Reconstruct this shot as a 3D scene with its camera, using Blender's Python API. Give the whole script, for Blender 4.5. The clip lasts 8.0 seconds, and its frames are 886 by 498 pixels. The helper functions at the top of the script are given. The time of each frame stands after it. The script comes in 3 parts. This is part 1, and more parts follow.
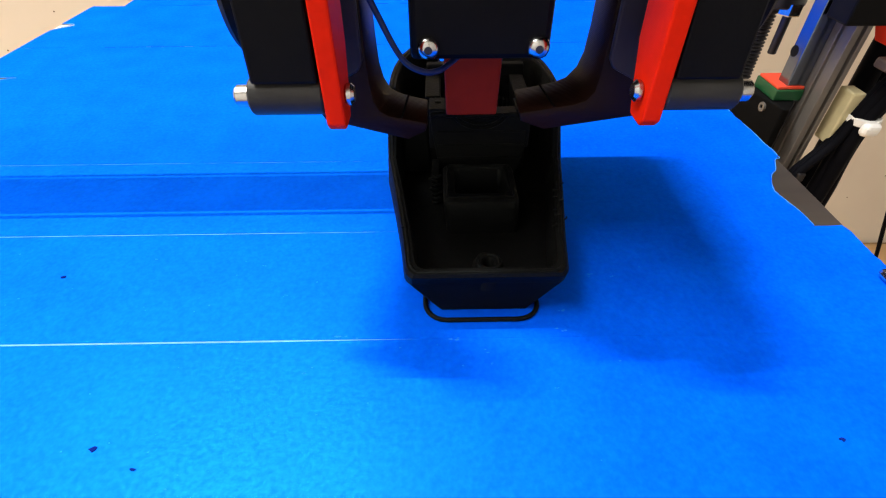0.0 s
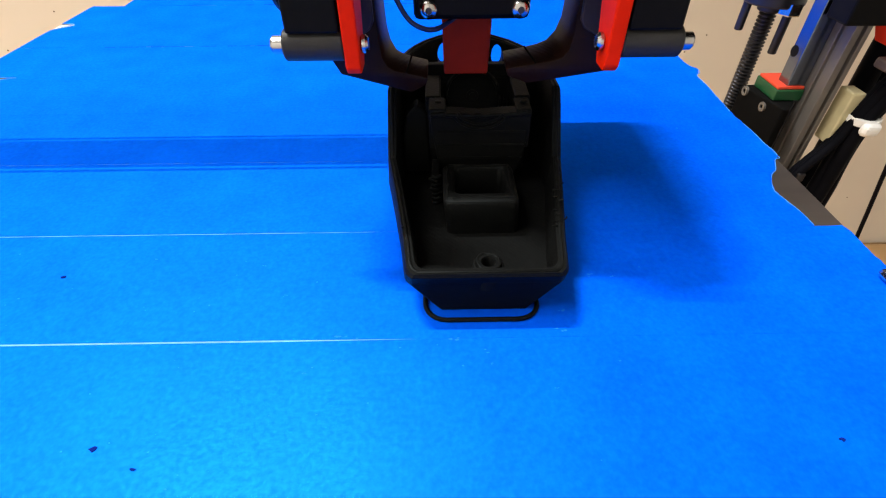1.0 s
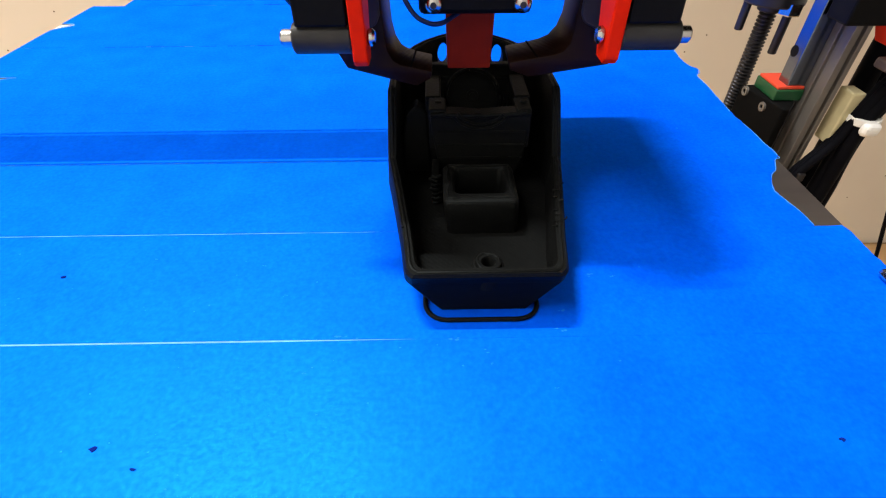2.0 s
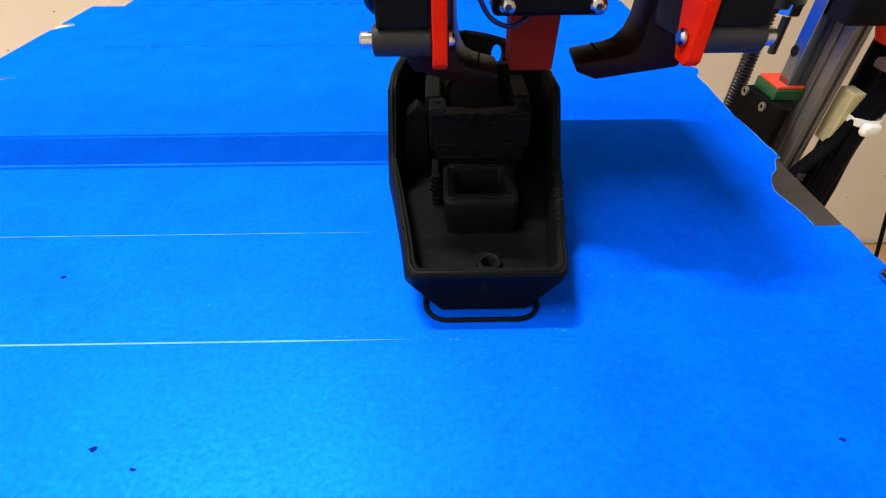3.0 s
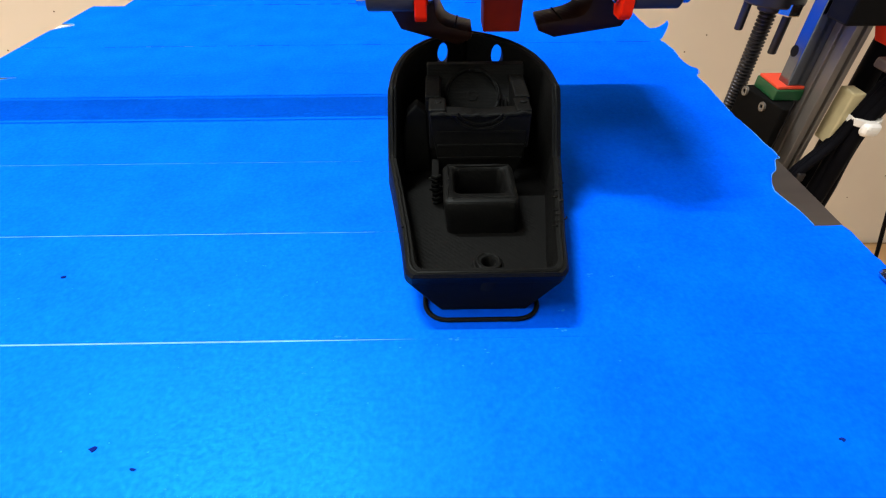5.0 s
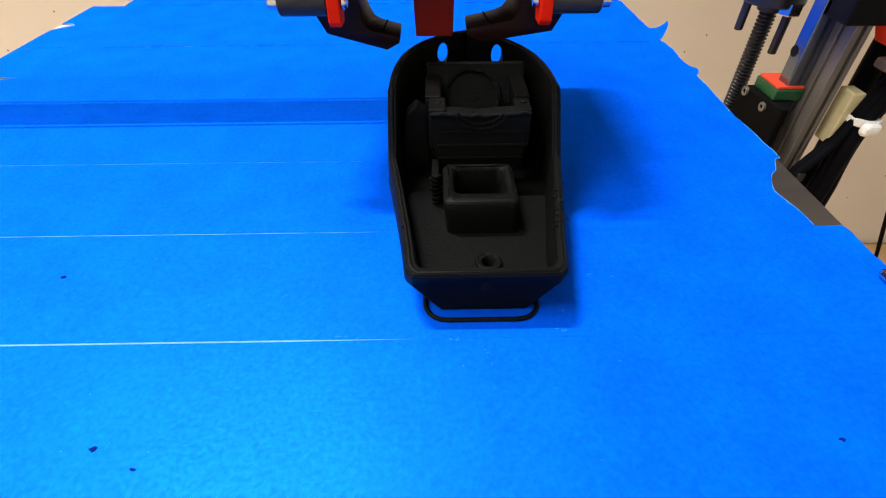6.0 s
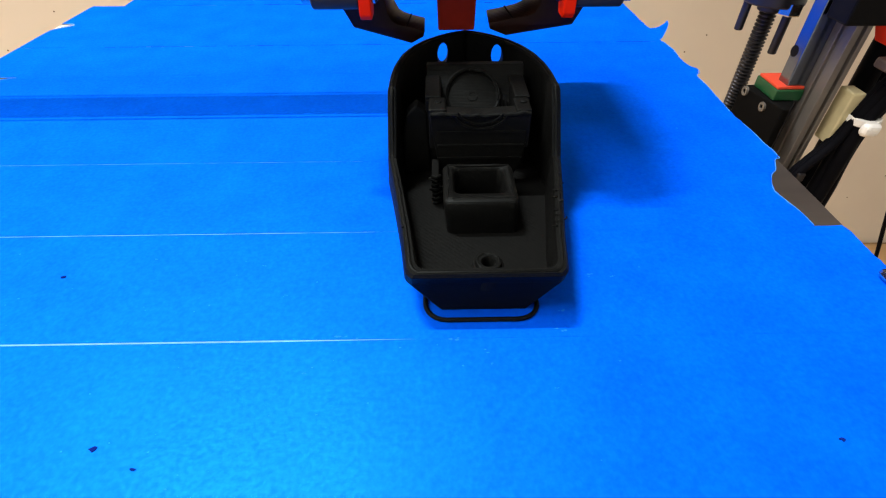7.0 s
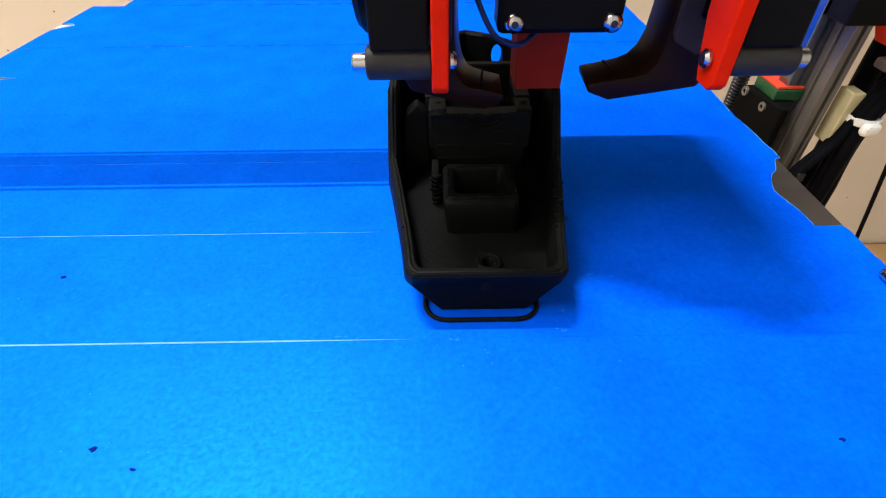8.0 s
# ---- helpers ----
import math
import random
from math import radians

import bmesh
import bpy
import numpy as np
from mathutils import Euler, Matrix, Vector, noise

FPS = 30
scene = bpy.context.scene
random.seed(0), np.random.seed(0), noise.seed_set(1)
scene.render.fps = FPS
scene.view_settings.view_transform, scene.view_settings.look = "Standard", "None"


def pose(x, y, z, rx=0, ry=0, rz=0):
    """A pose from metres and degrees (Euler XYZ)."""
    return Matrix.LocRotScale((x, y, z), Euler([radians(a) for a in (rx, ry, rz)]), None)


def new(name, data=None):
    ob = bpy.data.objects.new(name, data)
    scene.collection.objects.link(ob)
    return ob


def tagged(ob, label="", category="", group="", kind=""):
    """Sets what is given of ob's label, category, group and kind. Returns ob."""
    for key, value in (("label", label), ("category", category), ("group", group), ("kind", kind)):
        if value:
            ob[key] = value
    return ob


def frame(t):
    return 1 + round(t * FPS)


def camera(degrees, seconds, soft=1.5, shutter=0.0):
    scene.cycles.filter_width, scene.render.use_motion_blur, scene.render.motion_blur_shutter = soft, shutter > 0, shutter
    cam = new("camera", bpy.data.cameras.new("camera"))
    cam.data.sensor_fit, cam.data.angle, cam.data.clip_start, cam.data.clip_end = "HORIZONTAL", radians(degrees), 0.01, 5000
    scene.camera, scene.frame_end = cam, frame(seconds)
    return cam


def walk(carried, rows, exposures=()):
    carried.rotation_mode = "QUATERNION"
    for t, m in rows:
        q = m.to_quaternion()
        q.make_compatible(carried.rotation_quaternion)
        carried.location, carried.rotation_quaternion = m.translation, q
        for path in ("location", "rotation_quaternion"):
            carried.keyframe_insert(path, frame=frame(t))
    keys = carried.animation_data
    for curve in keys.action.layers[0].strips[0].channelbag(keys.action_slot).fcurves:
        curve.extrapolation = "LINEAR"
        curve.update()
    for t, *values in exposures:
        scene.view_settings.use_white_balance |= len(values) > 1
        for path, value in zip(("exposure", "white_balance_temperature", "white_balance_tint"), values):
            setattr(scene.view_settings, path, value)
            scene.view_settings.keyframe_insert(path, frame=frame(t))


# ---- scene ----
MM = 0.001

# camera: stands still, clamped at the front of the printer
cam = camera(84.6, 8.0, soft=1.2)
EYE = Matrix.Translation((0, 0, 0.1111)) @ Matrix.Rotation(radians(-0.597), 4, "Z") @ Matrix.Rotation(radians(90 - 41.638), 4, "X") @ Matrix.Rotation(radians(-0.419), 4, "Z")
walk(cam, [(0, EYE), (8, EYE)], exposures=[(0, 0.06), (0.9, 0.05), (1.1, 0.0), (4.6, -0.02), (5.9, -0.08), (7.9, -0.08), (8, -0.03)])

# room light: a ceiling tube behind the printer and an added overhead fill lamp
world = bpy.data.worlds.new("world")
scene.world = world
world.use_nodes = True
world.node_tree.nodes["Background"].inputs[0].default_value = (0.9, 0.93, 1.0, 1)
world.node_tree.nodes["Background"].inputs[1].default_value = 0.25


def area_lamp(name, eye, target, sx, sy, power, colour):
    data = bpy.data.lights.new(name, "AREA")
    data.shape, data.size, data.size_y, data.energy, data.color = "RECTANGLE", sx, sy, power, colour
    ob = new(name, data)
    d = (Vector(target) - Vector(eye)).normalized()
    side = Vector((1, 0, 0)) if sx >= sy else Vector((0, 1, 0))
    x = (side - d * side.dot(d)).normalized()
    y = (-d).cross(x)
    ob.matrix_world = Matrix.Translation(eye) @ Matrix((x, y, -d)).transposed().to_4x4()
    return tagged(ob, kind="structure")


area_lamp("tube_light", (-0.76, 0.70, 2.40), (0, 0.12, 0), 0.5, 0.016, 79, (1.0, 0.97, 0.92))
area_lamp("fill_light", (-1.5, -0.25, 2.46), (-1.5, -0.25, 0), 1.2, 1.2, 76, (1.0, 0.96, 0.9))


# materials
def mat(name, colour, rough=0.5, metal=0.0, vary=0.12, scale=200.0, bump=0.0, bump_scale=900.0, stretch=(1, 1, 1), spec=0.5, colour2=None, tint=None):
    m = bpy.data.materials.new(name)
    m.use_nodes = True
    nt = m.node_tree
    b = nt.nodes["Principled BSDF"]
    b.inputs["Metallic"].default_value = metal
    b.inputs["Specular IOR Level"].default_value = spec
    if tint:
        b.inputs["Specular Tint"].default_value = (*tint, 1)
    tc = nt.nodes.new("ShaderNodeTexCoord")
    mp = nt.nodes.new("ShaderNodeMapping")
    mp.inputs["Scale"].default_value = stretch
    nt.links.new(tc.outputs["Object"], mp.inputs[0])
    n1 = nt.nodes.new("ShaderNodeTexNoise")
    n1.inputs["Scale"].default_value, n1.inputs["Detail"].default_value = scale, 6
    n2 = nt.nodes.new("ShaderNodeTexNoise")
    n2.inputs["Scale"].default_value, n2.inputs["Detail"].default_value = scale * 0.12, 4
    for n in (n1, n2):
        nt.links.new(mp.outputs[0], n.inputs["Vector"])
    add = nt.nodes.new("ShaderNodeMath")
    add.operation = "ADD"
    nt.links.new(n1.outputs[0], add.inputs[0])
    nt.links.new(n2.outputs[0], add.inputs[1])
    ramp = nt.nodes.new("ShaderNodeMapRange")
    ramp.inputs[1].default_value, ramp.inputs[2].default_value = 0.7, 1.3
    nt.links.new(add.outputs[0], ramp.inputs[0])
    mix = nt.nodes.new("ShaderNodeMix")
    mix.data_type = "RGBA"
    c2 = colour2 or tuple(min(1, c * (1 + vary)) for c in colour)
    mix.inputs[6].default_value = (*[c * (1 - vary) for c in colour], 1)
    mix.inputs[7].default_value = (*c2, 1)
    nt.links.new(ramp.outputs[0], mix.inputs[0])
    nt.links.new(mix.outputs[2], b.inputs["Base Color"])
    rr = nt.nodes.new("ShaderNodeMapRange")
    rr.inputs[3].default_value, rr.inputs[4].default_value = max(0.03, rough - 0.07), min(1, rough + 0.07)
    nt.links.new(n2.outputs[0], rr.inputs[0])
    nt.links.new(rr.outputs[0], b.inputs["Roughness"])
    if bump:
        nb = nt.nodes.new("ShaderNodeTexNoise")
        nb.inputs["Scale"].default_value, nb.inputs["Detail"].default_value = bump_scale, 5
        nt.links.new(mp.outputs[0], nb.inputs["Vector"])
        bp = nt.nodes.new("ShaderNodeBump")
        bp.inputs["Strength"].default_value, bp.inputs["Distance"].default_value = bump, 0.0004
        nt.links.new(nb.outputs[0], bp.inputs["Height"])
        nt.links.new(bp.outputs[0], b.inputs["Normal"])
    return m


def printed_mat(name, colour, rough, layer=0.0004, strength=0.35, axis="Z"):
    """Extruded plastic with fine layer lines."""
    m = mat(name, colour, rough, vary=0.08, scale=260)
    nt = m.node_tree
    w = nt.nodes.new("ShaderNodeTexWave")
    w.bands_direction = axis
    w.inputs["Scale"].default_value = 0.314 / layer
    w.inputs["Distortion"].default_value, w.inputs["Detail"].default_value = 0.6, 2
    w.inputs["Detail Scale"].default_value = 0.1
    bp = nt.nodes.new("ShaderNodeBump")
    bp.inputs["Strength"].default_value, bp.inputs["Distance"].default_value = strength, 0.0002
    tc = [n for n in nt.nodes if n.type == "TEX_COORD"][0]
    nt.links.new(tc.outputs["Object"], w.inputs["Vector"])
    w2 = nt.nodes.new("ShaderNodeTexWave")
    w2.bands_direction = "DIAGONAL"
    w2.inputs["Scale"].default_value = 0.314 / 0.0009
    w2.inputs["Distortion"].default_value, w2.inputs["Detail"].default_value = 1.2, 3
    nt.links.new(tc.outputs["Object"], w2.inputs["Vector"])
    nz = nt.nodes.new("ShaderNodeTexNoise")
    nz.inputs["Scale"].default_value, nz.inputs["Detail"].default_value = 700, 5
    nt.links.new(tc.outputs["Object"], nz.inputs["Vector"])
    both = nt.nodes.new("ShaderNodeMath")
    both.operation = "MULTIPLY_ADD"
    both.inputs[1].default_value = 0.25
    nt.links.new(w2.outputs["Fac"], both.inputs[0])
    nt.links.new(w.outputs["Fac"], both.inputs[2])
    total = nt.nodes.new("ShaderNodeMath")
    total.operation = "MULTIPLY_ADD"
    total.inputs[1].default_value = 1.6
    nt.links.new(nz.outputs[0], total.inputs[0])
    nt.links.new(both.outputs[0], total.inputs[2])
    nt.links.new(total.outputs[0], bp.inputs["Height"])
    nt.links.new(bp.outputs[0], nt.nodes["Principled BSDF"].inputs["Normal"])
    return m


TAPE = mat("blue_tape", (0.0, 0.070, 0.84), 0.44, vary=0.10, scale=420, bump=0.14, bump_scale=480, spec=0.0, colour2=(0.0, 0.093, 0.91))


def add_sheen(m, colour, rough, low, high):
    """A coloured gloss over a matt material, stronger on the shiny creases of crepe paper."""
    nt = m.node_tree
    base = nt.nodes["Principled BSDF"]
    tc = [n for n in nt.nodes if n.type == "TEX_COORD"][0]
    flecks = nt.nodes.new("ShaderNodeTexNoise")
    flecks.inputs["Scale"].default_value, flecks.inputs["Detail"].default_value = 760, 8
    nt.links.new(tc.outputs["Object"], flecks.inputs["Vector"])
    share = nt.nodes.new("ShaderNodeMapRange")
    share.inputs[1].default_value, share.inputs[2].default_value = 0.36, 0.74
    share.inputs[3].default_value, share.inputs[4].default_value = low, high
    nt.links.new(flecks.outputs[0], share.inputs[0])
    gloss = nt.nodes.new("ShaderNodeBsdfGlossy")
    gloss.inputs["Color"].default_value = (*colour, 1)
    gloss.inputs["Roughness"].default_value = rough
    crease = nt.nodes.new("ShaderNodeBump")
    crease.inputs["Strength"].default_value, crease.inputs["Distance"].default_value = 0.10, 0.0004
    nt.links.new(flecks.outputs[0], crease.inputs["Height"])
    nt.links.new(crease.outputs[0], gloss.inputs["Normal"])
    mix = nt.nodes.new("ShaderNodeMixShader")
    nt.links.new(share.outputs[0], mix.inputs[0])
    nt.links.new(base.outputs[0], mix.inputs[1])
    nt.links.new(gloss.outputs[0], mix.inputs[2])
    nt.links.new(mix.outputs[0], nt.nodes["Material Output"].inputs["Surface"])


add_sheen(TAPE, (0.02, 0.52, 1.0), 0.5, 0.066, 0.122)
CRUMB = mat("dark_crumb", (0.004, 0.014, 0.15), 0.7, spec=0.0)
SCUFF = mat("pale_scuff", (0.015, 0.19, 0.85), 0.7, spec=0.0, vary=0.2)
TORN = mat("torn_tape_edge", (0.06, 0.27, 0.80), 0.8, spec=0.1, vary=0.2)
PALE = mat("pale_backing", (0.07, 0.28, 0.43), 0.6, vary=0.3, scale=300)
ALU = mat("bare_aluminium", (0.165, 0.147, 0.14), 0.42, metal=0.9, vary=0.15, scale=120, stretch=(0.1, 1, 1))
EXTR = mat("anodised_extrusion", (0.155, 0.142, 0.13), 0.42, metal=0.45, vary=0.06, scale=90, stretch=(1, 1, 0.05))
STEEL = mat("steel", (0.50, 0.50, 0.51), 0.2, metal=1.0, vary=0.05)
# the rail's blue tint stands for the tape mirrored in it
RAIL_STEEL = mat("ground_rail_steel", (0.20, 0.23, 0.29), 0.2, metal=1.0, vary=0.08, scale=150, stretch=(1, 1, 0.1))
DULL_STEEL = mat("dull_steel", (0.055, 0.055, 0.063), 0.42, metal=1.0, vary=0.1)
BLACK_PRINT = printed_mat("black_printed_plastic", (0.0033, 0.0033, 0.0032), 0.52)
BLACK_PRINT.node_tree.nodes["Principled BSDF"].inputs["Specular IOR Level"].default_value = 0.085
BLACK_PRINT.node_tree.nodes["Principled BSDF"].inputs["Specular Tint"].default_value = (0.8, 0.95, 1.0, 1)
BLACK = mat("black_plastic", (0.0025, 0.0025, 0.0027), 0.45, vary=0.2, scale=150, bump=0.1, spec=0.09)
MATT_BLACK = mat("matt_black_paint", (0.0035, 0.0035, 0.0037), 0.65, vary=0.2, scale=150, spec=0.03)
RUBBER = mat("black_rubber_sleeve", (0.026, 0.0255, 0.025), 0.42, vary=0.25, scale=160, bump=0.15, spec=0.16)
# brown in the base colour stands for warm reflections on the black ducts
DUCT = printed_mat("black_duct_plastic", (0.012, 0.0048, 0.003), 0.33, strength=0.12)
DUCT.node_tree.nodes["Principled BSDF"].inputs["Specular IOR Level"].default_value = 0.09
COVER = mat("dark_grey_cover_plastic", (0.032, 0.026, 0.031), 0.4, vary=0.1, spec=0.12)
RED = printed_mat("red_printed_plastic", (0.78, 0.016, 0.001), 0.5, strength=0.1)
RED.node_tree.nodes["Principled BSDF"].inputs["Specular IOR Level"].default_value = 0.06
RED_DARK = mat("red_silicone", (0.20, 0.0125, 0.0065), 0.6, vary=0.1, spec=0.08)
GREEN = mat("green_end_cap", (0.004, 0.058, 0.018), 0.4)
ORANGE = mat("orange_seal", (0.52, 0.04, 0.014), 0.5)
WIRE = mat("dark_wire", (0.003, 0.0032, 0.005), 0.5, spec=0.035)
BLUE_WIRE = mat("dark_blue_wire", (0.003, 0.012, 0.075), 0.4, spec=0.3)
RED_WIRE = mat("dark_red_wire", (0.12, 0.006, 0.006), 0.45, spec=0.15)
CREAM = mat("cream_wall", (0.72, 0.645, 0.55), 0.8, vary=0.05, scale=6, bump=0.15, bump_scale=200)
WOOD = mat("light_wood", (0.55, 0.34, 0.16), 0.55, vary=0.25, scale=20, stretch=(0.1, 1, 1))
BROWN = mat("brown_fleck", (0.12, 0.07, 0.04), 0.8)
PALE_GLINT = mat("pale_glint", (0.42, 0.43, 0.43), 0.8, vary=0.08)
WHITE = mat("white_paint", (0.66, 0.65, 0.62), 0.85, vary=0.03, scale=4)
YELLOWED = mat("yellowed_translucent_plastic", (0.50, 0.45, 0.27), 0.45, vary=0.12, scale=120)
WHITE_PLASTIC = mat("white_nylon", (0.75, 0.75, 0.74), 0.4, vary=0.05)
GREY_CLAMP = mat("grey_clamp_plastic", (0.05, 0.035, 0.03), 0.5, vary=0.1)
CONCRETE = mat("grey_floor", (0.25, 0.23, 0.21), 0.8, vary=0.15, scale=8)


# mesh helpers, in millimetres
def part(name, bm, material, parent=None, label="", smooth=None):
    bmesh.ops.scale(bm, vec=(MM, MM, MM), verts=bm.verts)
    bmesh.ops.recalc_face_normals(bm, faces=bm.faces)
    me = bpy.data.meshes.new(name)
    bm.to_mesh(me)
    bm.free()
    if smooth:
        me.set_sharp_from_angle(angle=radians(smooth))
        for p in me.polygons:
            p.use_smooth = True
    ob = new(name, me)
    me.materials.append(material)
    if parent:
        ob.parent = parent
    if label:
        tagged(ob, label=label)
    return ob


def thing(name, label, category, at=(0, 0, 0), group="", kind=""):
    ob = new(name)
    ob.empty_display_size = 0.01
    ob.location = [a * MM for a in at]
    return tagged(ob, label, category, group, kind)


def bevel(bm, width, segments=2, angle=30):
    edges = [e for e in bm.edges if len(e.link_faces) == 2 and e.calc_face_angle(0) > radians(angle)]
    if width and edges:
        bmesh.ops.bevel(bm, geom=edges, offset=width, segments=segments, profile=0.5, affect="EDGES")


def block(x0, x1, y0, y1, z0, z1, r=0.4, segments=2):
    bm = bmesh.new()
    bmesh.ops.create_cube(bm, size=1)
    for v in bm.verts:
        v.co = ((x0 + x1) / 2 + v.co.x * (x1 - x0), (y0 + y1) / 2 + v.co.y * (y1 - y0), (z0 + z1) / 2 + v.co.z * (z1 - z0))
    bevel(bm, r, segments)
    return bm


def turned(profile, axis="Z", centre=(0, 0, 0), n=28):
    """A turned body: profile of (radius, height) along the axis."""
    bm = bmesh.new()
    rings = []
    for r, h in profile:
        ring = []
        for i in range(n):
            a = 2 * math.pi * i / n
            u, v = r * math.cos(a), r * math.sin(a)
            p = {"X": (h, u, v), "Y": (u, h, v), "Z": (u, v, h)}[axis]
            ring.append(bm.verts.new([p[k] + centre[k] for k in range(3)]))
        rings.append(ring)
    for a, b in zip(rings, rings[1:]):
        for i in range(n):
            bm.faces.new((a[i], a[(i + 1) % n], b[(i + 1) % n], b[i]))
    bm.faces.new(rings[0])
    bm.faces.new(rings[-1])
    return bm


def rod(x0, x1, r, centre, axis="X", r2=0.5, n=28):
    return turned([(r - r2, x0), (r, x0 + r2), (r, x1 - r2), (r - r2, x1)], axis, centre, n)


def prism(points, a, b, axis="Y", r=0.4, segments=2):
    """A polygon drawn in the two other axes, pushed out along the axis from a to b."""
    bm = bmesh.new()

    def place(u, v, w):
        return {"Y": (u, w, v), "X": (w, u, v), "Z": (u, v, w)}[axis]

    lo = [bm.verts.new(place(u, v, a)) for u, v in points]
    hi = [bm.verts.new(place(u, v, b)) for u, v in points]
    n = len(points)
    bm.faces.new(lo)
    bm.faces.new(hi)
    for i in range(n):
        bm.faces.new((lo[i], lo[(i + 1) % n], hi[(i + 1) % n], hi[i]))
    bmesh.ops.recalc_face_normals(bm, faces=bm.faces)
    bevel(bm, r, segments, 20)
    return bm


def glide(points, steps=8):
    """A smooth line through points."""
    P = [Vector(p) for p in points]
    P = [2 * P[0] - P[1]] + P + [2 * P[-1] - P[-2]]
    out = []
    for i in range(1, len(P) - 2):
        for s in range(steps):
            t = s / steps
            a, b, c, d = P[i - 1:i + 3]
            out.append(0.5 * ((2 * b) + (c - a) * t + (2 * a - 5 * b + 4 * c - d) * t * t + (3 * b - a - 3 * c + d) * t ** 3))
    return out + [P[-2]]


def tube(points, r, n=10, closed=False):
    bm = bmesh.new()
    pts = [Vector(p) for p in points]
    rings, m = [], len(pts)
    up = Vector((0.13, 0.21, 0.97))
    for i, p in enumerate(pts):
        q0, q1 = (pts[i - 1], pts[(i + 1) % m]) if closed else (pts[max(i - 1, 0)], pts[min(i + 1, m - 1)])
        d = (q1 - q0).normalized()
        u = d.cross(up)
        u = u.normalized() if u.length > 0.05 else d.cross(Vector((1, 0, 0))).normalized()
        w = d.cross(u)
        rings.append([bm.verts.new(p + (u * math.cos(2 * math.pi * k / n) + w * math.sin(2 * math.pi * k / n)) * r) for k in range(n)])
    pairs = list(zip(rings, rings[1:])) + ([(rings[-1], rings[0])] if closed else [])
    for a, b in pairs:
        for k in range(n):
            bm.faces.new((a[k], a[(k + 1) % n], b[(k + 1) % n], b[k]))
    if not closed:
        bm.faces.new(rings[0])
        bm.faces.new(rings[-1])
    return bm


def join(*bms):
    out = bmesh.new()
    for b in bms:
        me = bpy.data.meshes.new("tmp")
        b.to_mesh(me)
        b.free()
        out.from_mesh(me)
        bpy.data.meshes.remove(me)
    return out


def carve(ob, cut):
    """Take the shape cut out of a mesh."""
    cutter = part("cutter", cut, BLACK_PRINT)
    mod = ob.modifiers.new("opening", "BOOLEAN")
    mod.operation, mod.object, mod.solver = "DIFFERENCE", cutter, "EXACT"
    ob.data = bpy.data.meshes.new_from_object(ob.evaluated_get(bpy.context.evaluated_depsgraph_get()))
    ob.modifiers.clear()
    bpy.data.objects.remove(cutter)


# ---- the room ----
SPECKS = [(431, -152), (404, -178), (-579, -107), (-682, -164), (834, -475), (882, -424)]


def room():
    def wall(name, x0, x1, y0, y1, z0, z1, m):
        tagged(part(name, block(x0, x1, y0, y1, z0, z1, 0), m), kind="structure")
    wall("wall_north", -2400, 2400, 800, 900, -800, 2500, CREAM)
    north = bpy.data.objects["wall_north"]
    for x, z in SPECKS:
        part("speck", turned([(1.3, 0), (0.9, -0.5)], "Y", (x, 800, z), 8), BROWN, north)
    wall("wall_south", -2400, 2400, -2100, -2000, -800, 2500, WHITE)
    wall("wall_west", -2500, -2400, -2100, 900, -800, 2500, WHITE)
    wall("wall_east", 2400, 2500, -2100, 900, -800, 2500, WHITE)
    wall("ceiling", -2500, 2500, -2100, 900, 2500, 2560, WHITE)
    wall("floor", -2500, 2500, -2100, 900, -860, -800, CONCRETE)
    wall("trim", -2400, 2400, 797, 800, -601, -599.4, WOOD)


room()


def workbench():
    t = thing("workbench", "light wooden workbench that carries the printer", "table", (0, 100, -800))
    part("tabletop", block(-1100, 1300, -800, 690, 176, 206, 2), WOOD, t)
    for x in (-1050, 1250):
        for y in (-750, 640):
            part("leg", block(x - 25, x + 25, y - 25, y + 25, 0, 176, 2), WOOD, t)


workbench()


def shade_board():
    """An unseen board on posts, added to keep light off the right side."""
    t = thing("shade_board", "added unseen dark board that blocks light above the bed", "shelf", (250, 250, 560))
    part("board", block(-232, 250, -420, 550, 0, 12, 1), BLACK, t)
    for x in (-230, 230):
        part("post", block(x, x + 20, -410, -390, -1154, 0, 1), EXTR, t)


shade_board()


# ---- print bed with blue tape ----
def strip(y0, y1, left, right, n=26):
    """One strip of tape; left and right are its torn ends as (share of width, x)."""
    rnd = random.Random(int(y0(0) * 7))

    def end(profile, s):
        for (a, xa), (b, xb) in zip(profile, profile[1:]):
            if a <= s <= b:
                return xa + (xb - xa) * (s - a) / max(1e-6, b - a)
        return profile[-1][1]

    bm = bmesh.new()
    rows = []
    for j in range(n + 1):
        s = j / n
        jag = rnd.uniform(-0.2, 0.2)
        xl, xr = end(left, s) + jag, end(right, s) + rnd.uniform(-0.35, 0.35)
        row = []
        for i in range(81):
            u = i / 80
            x = xl + (xr - xl) * u
            y = y0(x) + (y1(x) - y0(x)) * s
            lift = 0.0
            if i in (0, 80):
                lift = 0.15 + 0.5 * max(0, noise.noise(Vector((x * 0.01, y * 0.06, 3))))
            row.append(bm.verts.new((x, y, 0.14 + lift)))
        rows.append(row)
    for a, b in zip(rows, rows[1:]):
        for i in range(80):
            bm.faces.new((a[i], a[i + 1], b[i + 1], b[i]))
    top = list(bm.faces)
    res = bmesh.ops.extrude_face_region(bm, geom=top)
    for v in [g for g in res["geom"] if isinstance(g, bmesh.types.BMVert)]:
        v.co.z -= 0.13
    return bm


